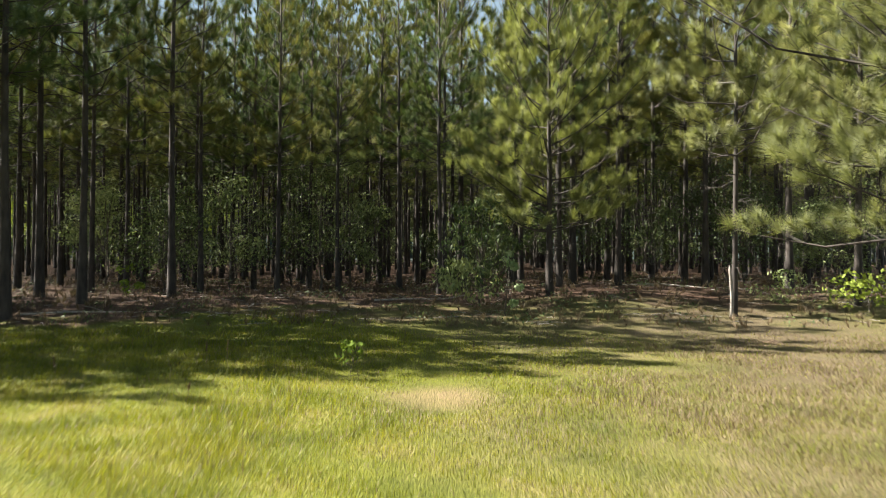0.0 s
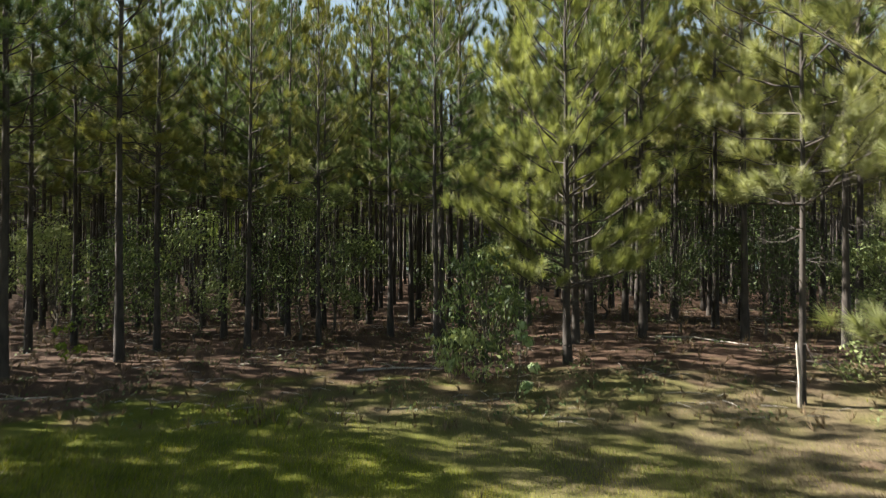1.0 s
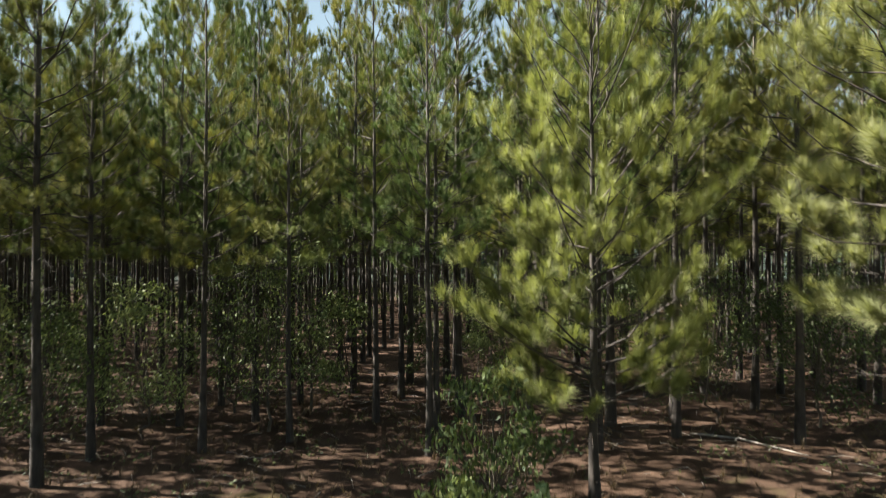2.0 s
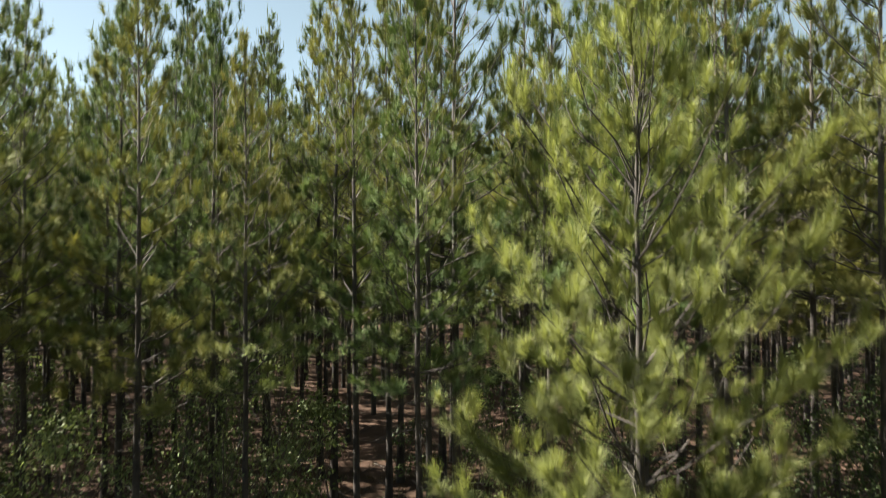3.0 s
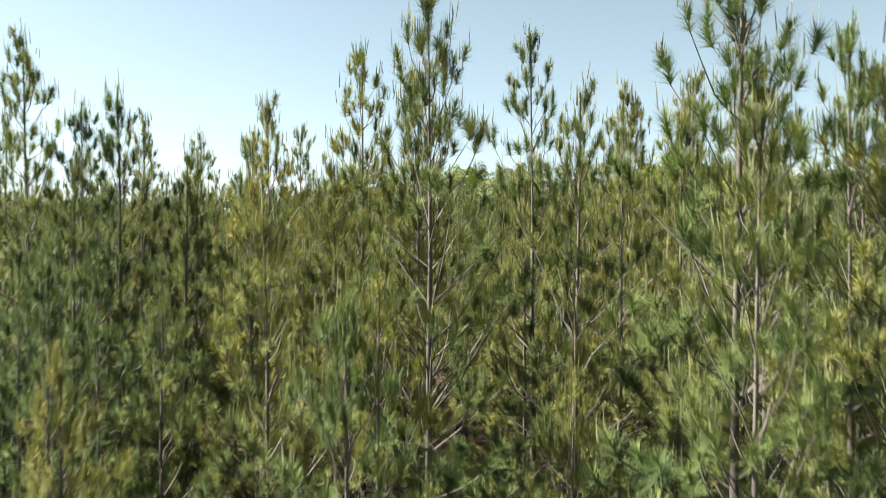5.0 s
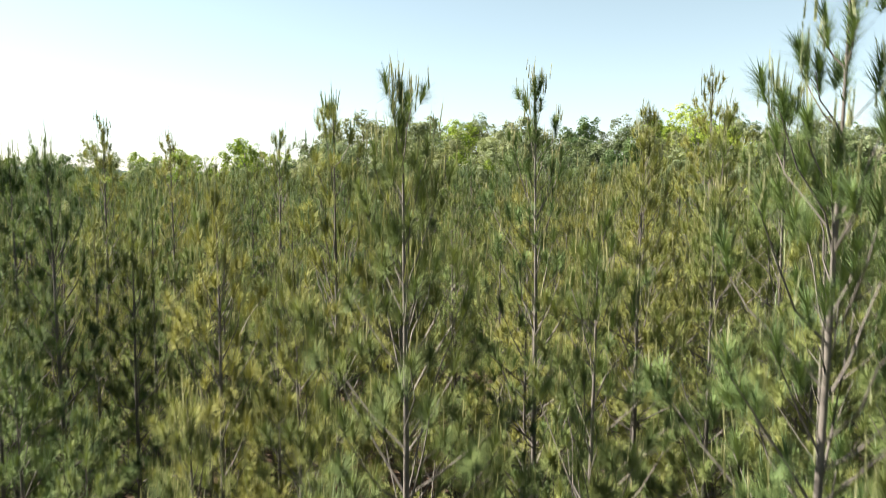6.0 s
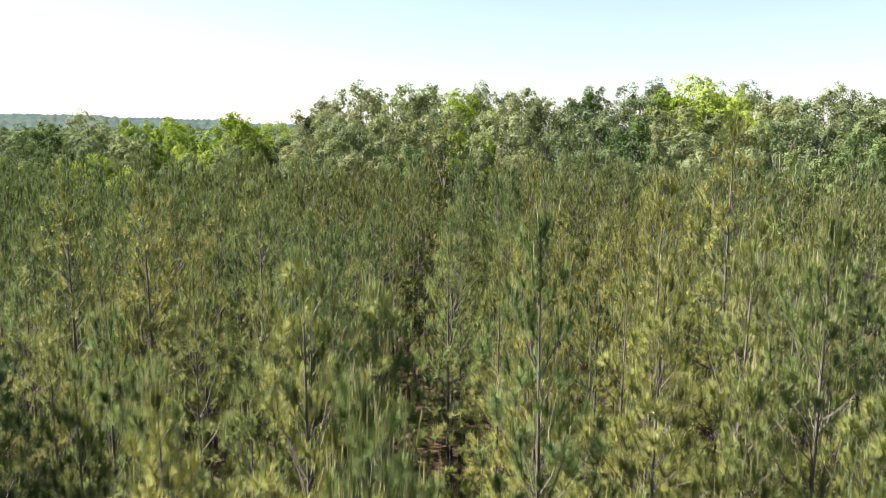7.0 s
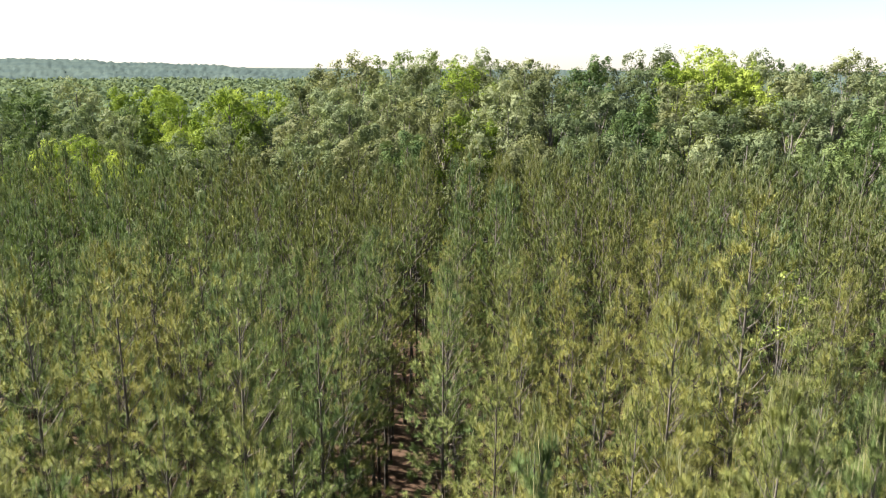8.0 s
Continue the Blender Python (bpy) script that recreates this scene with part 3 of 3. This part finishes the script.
rnd = random.Random(21)
KINDS = [(LEAF_DEEP, "deep green hardwood tree with rounded crown"), (LEAF_GREY, "grey-green hardwood tree with billowing crown"),
         (LEAF_OLIVE, "olive-brown hardwood tree with dense crown"), (LEAF_FRESH, "fresh yellow-green hardwood tree in new leaf")]
HARD = {}
for k, (mat_, label) in enumerate(KINDS):
    for v in range(3):
        HARD[k, v] = (hardwood_shapes(500 + 10 * k + v, 20.0, 8.0 + 0.8 * v), mat_, label)
made = {}


def hardwood(x, y, h, k):
    v = rnd.randrange(3)
    shapes, mat_, label = HARD[k, v]
    turn, size = rnd.uniform(0, 6.28), h / 20.0
    if (k, v) in made:
        return copied(made[k, v], x, y, turn, size)
    made[k, v] = broadleaf("hardwood_tree", shapes, mat_, BARK_GREY, label, "hardwood tree", "hardwoods behind the pines", foot(x, y, turn, size))
    return made[k, v]


for y0, h0 in ((93, 17.0), (101, 19.8), (110, 22.0), (121, 23.8), (133, 24.8)):
    half = 0.66 * (y0 - 20) + 10
    x = -half - 4
    while x < half + 6:
        h = h0 * rnd.uniform(0.94, 1.05) * (0.82 if x < -22 else 0.92 if x < -12 else 1.0)
        k = rnd.choices((0, 1, 2, 3), (3, 5, 4, 0.4) if x > -20 else (3, 4, 1, 5))[0]
        hardwood(x + rnd.uniform(-1, 1), y0 + rnd.uniform(-2.5, 2.5), h, k)
        x += rnd.uniform(5.0, 7.0) * (h0 / 20)
for x, y, h in ((36.5, 117.0, 25.5), (33.0, 119.0, 24.6), (39.6, 119.0, 24.6), (35.5, 113.0, 22.0), (5.9, 116.0, 23.2), (4.8, 99.0, 18.5), (39.5, 112.0, 21.5), (-34.0, 99.0, 16.0), (-28.0, 94.0, 15.4)):
    hardwood(x, y, h, 3)


# ---- far woods to the horizon ----
def far_rise(az, d):
    """Height of the far treetops: a flat plain, then a low ridge that sinks away to the right."""
    ridge = smooth01((d - 560) / 520) * (15.6 - 13.4 * smooth01((az + 0.58) / 0.45) + 1.2 * np.sin(az * 14.0) + 0.7 * np.sin(az * 37.0))
    return 9.5 + 2.5 * smooth01((d - 150) / 200) + ridge - 0.02 * np.maximum(d - 1080, 0.0)


def far_woods():
    rng = np.random.default_rng(77)
    n, per = 8500, 14
    d = 150 + 330 * rng.uniform(0, 1, n) ** 0.9
    az = rng.uniform(-0.7, 0.12, n)
    wide = rng.uniform(2.6, 4.6, n)
    c = np.stack([d * np.sin(az), 20 + d * np.cos(az), far_rise(az, d) + rng.uniform(-1.2, 0.7, n) - wide * 0.5], 1)
    dirs = unit(rng.normal(size=(n, per, 3)) + np.array([0, -0.3, 0.5]))
    at = (c[:, None] + dirs * wide[:, None, None] * rng.uniform(0.75, 1.05, (n, per, 1))).reshape(-1, 3)
    return leaves(rng, at, dirs.reshape(-1, 3) * 0.35 + np.array([0, -0.3, 0.8]), np.repeat(wide * 0.42, per), 0.85)


# ridge leaves tinted bluish: the haze of distance is put into their colour
FARLEAF_HAZED = foliage("hazed_distant_leaves", (0.036, 0.052, 0.056), (0.05, 0.07, 0.07), (0.064, 0.086, 0.08), 0.02, 0.2, rough=1.0, shine=0.0, leaf_shift=0.35)
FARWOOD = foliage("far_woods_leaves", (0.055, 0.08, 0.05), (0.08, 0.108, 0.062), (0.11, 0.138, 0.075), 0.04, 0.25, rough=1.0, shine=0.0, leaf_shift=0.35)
far = tagged(new("distant_woods"), "wooded plain and low ridge fading to the horizon", "woods", kind="stuff")
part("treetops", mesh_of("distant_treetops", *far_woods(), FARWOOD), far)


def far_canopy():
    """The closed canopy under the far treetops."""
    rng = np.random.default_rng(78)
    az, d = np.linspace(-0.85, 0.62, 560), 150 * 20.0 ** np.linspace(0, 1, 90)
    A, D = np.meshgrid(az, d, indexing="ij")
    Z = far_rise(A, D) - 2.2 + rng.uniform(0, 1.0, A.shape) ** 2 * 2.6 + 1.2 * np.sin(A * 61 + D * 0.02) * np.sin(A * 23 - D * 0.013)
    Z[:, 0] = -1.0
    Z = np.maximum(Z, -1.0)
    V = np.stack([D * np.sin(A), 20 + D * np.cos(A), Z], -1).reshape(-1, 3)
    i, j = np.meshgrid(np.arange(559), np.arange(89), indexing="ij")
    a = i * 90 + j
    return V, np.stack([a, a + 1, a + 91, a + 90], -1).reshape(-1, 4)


part("canopy", mesh_of("distant_canopy", *far_canopy(), FARLEAF_HAZED, True), far)

# ---- undergrowth ----
def shrub(name, seed, x, y, h, w, mat_, label, count=900, leaf=0.1, clumps=14, slim=0.5, group="shrubs under the pines", hang=0.5, clump_size=1.0):
    return broadleaf(name, broadleaf_shapes(seed, h, w, leaf, count, clumps, 0.12, 0.009 * h, slim, 1.0, hang, clump_size), mat_, BARK_TWIG, label, "shrub", group, foot(x, y, seed * 0.7))


UNDER = "leafy broadleaf shrub growing in the shade of pines"
for i, (x, y, h, w) in enumerate(((-4.4, 26.3, 4.6, 3.4), (-5.9, 28.6, 4.4, 3.4), (-9.2, 24.2, 3.4, 3.0), (-3.6, 28.2, 5.0, 3.0), (-7.4, 25.6, 3.8, 3.2), (-9.6, 27.6, 4.2, 3.2), (-12.4, 27.0, 4.0, 3.0),
                                  (7.4, 26.0, 4.0, 3.2), (4.8, 28.6, 4.2, 3.2), (9.8, 25.4, 4.2, 3.4), (11.5, 28.0, 4.0, 3.4), (12.6, 23.5, 2.8, 2.8), (6.2, 31.0, 4.4, 3.4), (2.2, 31.5, 3.4, 2.8), (14.2, 26.0, 4.0, 3.4))):
    shrub("shrub", 800 + i, x, y, h, w, LEAF_SHRUB, UNDER, 3000, 0.1, 30)
base_shrubs = [shrub("shrub", 830 + i, -16.0 + 9 * i, 34.0 + i, 3.4, 2.6, LEAF_SHRUB, UNDER, 800, 0.16, 14) for i in range(4)]
rnd = random.Random(5)
for _ in range(64):
    y = rnd.uniform(30, 80)
    x = rnd.uniform(-0.6, 0.6) * (y - 4)
    copied(rnd.choice(base_shrubs), x, y, rnd.uniform(0, 6.28), rnd.uniform(0.5, 1.1))
for k in range(84):    # a closed hem of shrubs where the hardwoods begin
    x = -63 + 1.5 * k
    copied(rnd.choice(base_shrubs), x, 88.5 + rnd.uniform(-2.0, 2.0), rnd.uniform(0, 6.28), rnd.uniform(1.1, 1.6))
shrub("shrub", 860, 1.0, 19.0, 2.9, 2.6, LEAF_DROOP, "drooping leafy shrub leaning against the bright young pine", 2100, 0.135, 60, 0.36, "shrubs at the edge", 0.9, 0.62)
shrub("shrub", 866, 0.35, 18.4, 1.35, 1.5, LEAF_DROOP, "low leafy shrub at the foot of the drooping one", 420, 0.14, 14, 0.42, "shrubs at the edge", 1.4)
shrub("sapling", 861, 1.57, 17.4, 1.6, 0.6, LEAF_PALE, "pale green sapling in front of the drooping shrub", 330, 0.11, 7, 0.6, "shrubs at the edge")
shrub("shrub", 862, 9.7, 16.8, 1.5, 1.7, LEAF_FRESH, "bright green bush at the sunny rim of the grass", 420, 0.12, 12, 0.6, "shrubs at the edge")
shrub("shrub", 863, 8.6, 18.2, 0.9, 2.0, LEAF_SHRUB, "low dark bush at the rim of the grass", 420, 0.09, 10, 0.5, "shrubs at the edge")
shrub("shrub", 864, -9.3, 21.6, 0.9, 0.9, LEAF_FRESH, "small fresh green bush between the trunks", 200, 0.11, 7, 0.5, "shrubs at the edge")
shrub("weed", 865, -1.2, 9.95, 0.48, 0.42, LEAF_FRESH, "small leafy weed standing alone in the grass", 110, 0.085, 12, 0.45, "weeds in the grass", 0.0)

# pale hardwood crown standing among the pines
for x, y, h, k in ((15.2, 51.6, 15.5, 1), (-10.9, 70.0, 15.0, 2)):
    broadleaf("sapling", broadleaf_shapes(890 + k, h, 2.1, 0.14, 1300, 26, 0.5, 0.08, clump_size=0.8), LEAF_SPRING, BARK_GREY,
              "slim pale-leaved tree rising among the pines", "tree", "pale trees among the pines", foot(x, y, 1.0 * k))


# ---- the clearing ----
def grass_field():
    rng = np.random.default_rng(9)
    n = 430000
    y = 2.0 + 20.0 * rng.uniform(0, 1, n) ** 1.45
    x = rng.uniform(-1, 1, n) * (0.68 * y + 1.2)
    keep = (rng.uniform(0, 1, n) < np.clip((0.68 * y + 1.2 - np.abs(x)) / 2.0, 0.0, 1.0)) & (rng.uniform(0, 1, n) < np.clip((y - 1.8) / 1.0, 0.1, 1.0)) & (y < 16.6 + np.sin(x * 1.3) + 0.7 * np.sin(x * 3.1 + 2) + np.clip((x + 5) * 0.5, -3, 1)) & (rng.uniform(0, 1, n) > 0.4 * np.clip(y - 13.4, 0, 2))
    x, y = x[keep], y[keep]
    n = len(x)
    patch = np.sin(x * 0.9 + 1.3 * np.sin(y * 0.5)) * np.sin(y * 0.8 + 0.6 * x)
    bare = np.exp(-((x + 0.1) ** 2 / 0.3 + (y - 8.3) ** 2 / 0.4))
    hgt = 0.72 * (0.045 + 0.06 * rng.uniform(0, 1, n) + 0.03 * patch + 0.03 * np.sin(3.1 * x + 1.7 * np.sin(2.3 * y)) * np.sin(2.6 * y + x)) * (1 - 0.75 * bare) * np.where(x < -1.5, 1.25, 0.9)
    hgt *= np.where(rng.uniform(0, 1, n) > 0.985, 2.1, 1.0)
    wid = 0.0028 + 0.0007 * y
    root = np.stack([x, y, ground_z(x, y) - 0.01], 1)
    az = rng.uniform(0, 6.283, n)
    a = np.stack([np.cos(az), np.sin(az), np.zeros(n)], 1)
    bend = np.stack([-np.sin(az), np.cos(az), np.zeros(n)], 1) * (hgt * rng.uniform(-1.1, 1.1, n))[:, None]
    tip = root + bend + np.array([0, 0, 1.0]) * hgt[:, None]
    v = np.stack([root - a * wid[:, None] / 2, root + a * wid[:, None] / 2, tip], 1)
    dry = rng.uniform(0, 1, n) < 0.13 + 0.68 * smooth01((x + 0.4 + 1.8 * patch + np.clip(y - 13.5, 0, 3) * np.clip(x + 2, 0, 1)) / 4.5) + 0.5 * bare
    return v[~dry].reshape(-1, 3), v[dry].reshape(-1, 3)


lush, dead = grass_field()
field = tagged(new("grass"), "short mown grass, lush on one side and straw-dry on the other", "grass", kind="stuff")
part("green_blades", mesh_of("green_blades", lush, np.arange(len(lush)).reshape(-1, 3), GRASS), field)
part("dry_blades", mesh_of("dry_blades", dead, np.arange(len(dead)).reshape(-1, 3), STRAW), field)


def litter_tufts():
    rng = np.random.default_rng(19)
    n = 2600
    y = rng.uniform(15.5, 38, n)
    x = rng.uniform(-0.62, 0.62, n) * (y + 1)
    base = np.stack([x, y, ground_z(x, y)], 1)
    way = np.stack([rng.normal(size=n) * 0.35, rng.normal(size=n) * 0.35, np.ones(n)], 1)
    return brushes(rng, base, way, np.full(n, 0.04), 14, rng.uniform(0.1, 0.3, n), np.full(n, 0.6), 0.014)


tagged(new("dry_tufts", mesh_of("dry_tufts", *litter_tufts(), STRAW)), "tufts of dry grass and fallen needles on the forest floor", "dry grass", kind="stuff")


def forest_weeds():
    rng = np.random.default_rng(23)
    n = 5200
    c = 260
    cy = rng.uniform(15.5, 36, c)
    cx = rng.uniform(-0.62, 0.62, c) * (cy + 1)
    k = rng.integers(0, c, n)
    x, y = cx[k] + rng.normal(size=n) * 0.22, cy[k] + rng.normal(size=n) * 0.22
    at = np.stack([x, y, ground_z(x, y) + rng.uniform(0.02, 0.3, n) * rng.uniform(0.2, 1, c)[k]], 1)
    return leaves(rng, at, np.tile([0.0, -0.3, 1.0], (n, 1)), np.full(n, 0.085), 0.5)


def floor_twigs():
    rng = np.random.default_rng(29)
    bits = []
    for _ in range(520):
        y = rng.uniform(16, 36)
        x = rng.uniform(-0.62, 0.62) * (y + 1)
        a, l = rng.uniform(0, 6.28), rng.uniform(0.2, 0.9)
        d = np.array([math.cos(a), math.sin(a), 0.0]) * l
        p = np.array([x, y, float(ground_z(x, y)) + 0.012])
        bits.append(tube(np.stack([p, p + d * 0.5 + np.array([0, 0, rng.uniform(0, 0.05)]), p + d]), [0.012, 0.009, 0.004], 3))
    return joined(bits)


tagged(new("low_weeds", mesh_of("low_weeds", *forest_weeds(), LEAF_SHRUB)), "scattered low green weeds on the forest floor", "weeds", kind="stuff")
tagged(new("fallen_twigs", mesh_of("fallen_twigs", *floor_twigs(), DEADWOOD)), "thin fallen twigs scattered over the needle litter", "twigs", kind="stuff")


def stalk(x, y, h, seed):
    rng = np.random.default_rng(seed)
    thing = tagged(new("seed_stalk"), "dry grass stalk with a pale feathery seed head", "grass stalk", "seed stalks in the grass")
    top = np.array([rng.normal() * 0.04, rng.normal() * 0.04, h])
    part("stem", mesh_of("stalk_stem", *tube(np.stack([[0, 0, 0], top * 0.5 + np.array([0.01, 0, 0]), top]), [0.004, 0.003, 0.002], 4), STRAW), thing)
    head = brushes(rng, np.array([top * 0.62]), np.array([top]), np.array([h * 0.36]), 60, np.array([0.055]), np.array([0.5]), 0.014)
    part("seed_head", mesh_of("seed_head", *head, STRAW), thing)
    thing.matrix_basis = foot(x, y)


for i, (x, y, h) in enumerate(((-3.35, 10.4, 0.34), (-3.05, 10.35, 0.36), (0.5, 11.9, 0.26), (-2.8, 8.0, 0.25), (-4.9, 9.3, 0.3))):
    stalk(x, y, h, i)


def stub():
    rng = np.random.default_rng(3)
    v, f = tube(np.array([[0, 0, -0.1], [0.01, 0, 0.4], [-0.02, 0, 0.9], [-0.04, 0.01, 1.12], [-0.05, 0.01, 1.22]]), [0.04, 0.032, 0.028, 0.024, 0.008], 9)
    v = v + rng.normal(size=v.shape) * 0.005
    ob = tagged(new("dead_stub", mesh_of("dead_stub", v, f, DEADWOOD, True)), "weathered grey stub of a broken dead tree", "dead stub")
    ob.matrix_basis = foot(6.62, 16.8)


def fallen(name, pts, r, label, x, y):
    pts = np.asarray(pts, float)
    v, f = tube(pts, np.linspace(r, r * 0.35, len(pts)), 6)
    bits = [(v, f)]
    rng = np.random.default_rng(int(abs(x * 100)))
    for k in range(1, len(pts) - 1):
        d = unit(rng.normal(size=3) * np.array([1, 1, 0.35])) * 0.5
        bits.append(tube(np.stack([pts[k], pts[k] + d * 0.6 + np.array([0, 0, 0.05]), pts[k] + d + np.array([0, 0, 0.03])]), [r * 0.4, r * 0.25, r * 0.1], 4))
    ob = tagged(new(name, mesh_of(name, *joined(bits), DEADWOOD, True)), label, "fallen branch", "fallen branches")
    ob.matrix_basis = foot(x, y, 0, 1, -r * 0.6)


stub()
fallen("fallen_branch", [(-1.2, -0.4, 0), (-0.3, 0.1, 0.03), (0.5, 0.2, 0.02), (1.3, 0.6, 0.01)], 0.03, "bare fallen branch lying on the needle litter", -8.6, 17.4)
fallen("fallen_branch", [(-0.9, 0.8, 0), (0, 0.1, 0.05), (0.5, -0.5, 0.02), (1.0, -1.2, 0.0)], 0.035, "bleached fallen branch lying on the forest floor", 7.2, 24.0)
fallen("fallen_branch", [(-1.3, 0, 0), (-0.4, 0.1, 0.04), (0.6, -0.1, 0.05), (1.2, 0.1, 0.15)], 0.03, "dark fallen branch beside the drooping shrub", -0.6, 20.3)


def mound():
    rng = np.random.default_rng(8)
    n, rings = 20, 6
    pts = [(0, 0, 0.08)]
    for r in range(1, rings + 1):
        for k in range(n):
            a = 6.283 * k / n
            q = r / rings
            pts.append((math.cos(a) * 0.24 * q * (1 + rng.normal() * 0.07), math.sin(a) * 0.24 * q * (1 + rng.normal() * 0.07), 0.08 * (1 - q * q) + rng.normal() * 0.006 - 0.01 * q))
    f = [(0, 1 + k, 1 + (k + 1) % n) for k in range(n)]
    for r in range(rings - 1):
        for k in range(n):
            a, b = 1 + r * n + k, 1 + r * n + (k + 1) % n
            f += [(a, a + n, b), (b, a + n, b + n)]
    m, nt, bsdf = material("sandy_soil")
    g = noise_of(nt, 40.0, 4.0)
    nt.links.new(ramp(nt, g, [(0.3, (0.12, 0.08, 0.05)), (0.7, (0.21, 0.145, 0.09))]), bsdf.inputs["Base Color"])
    bsdf.inputs["Roughness"].default_value = 1.0
    bump(nt, bsdf, g, 0.7, 0.02)
    ob = tagged(new("soil_mound", mesh_of("soil_mound", pts, f, m, True)), "low mound of bare sandy soil in the dry grass", "soil mound")
    ob.matrix_basis = foot(6.2, 13.8)


mound()
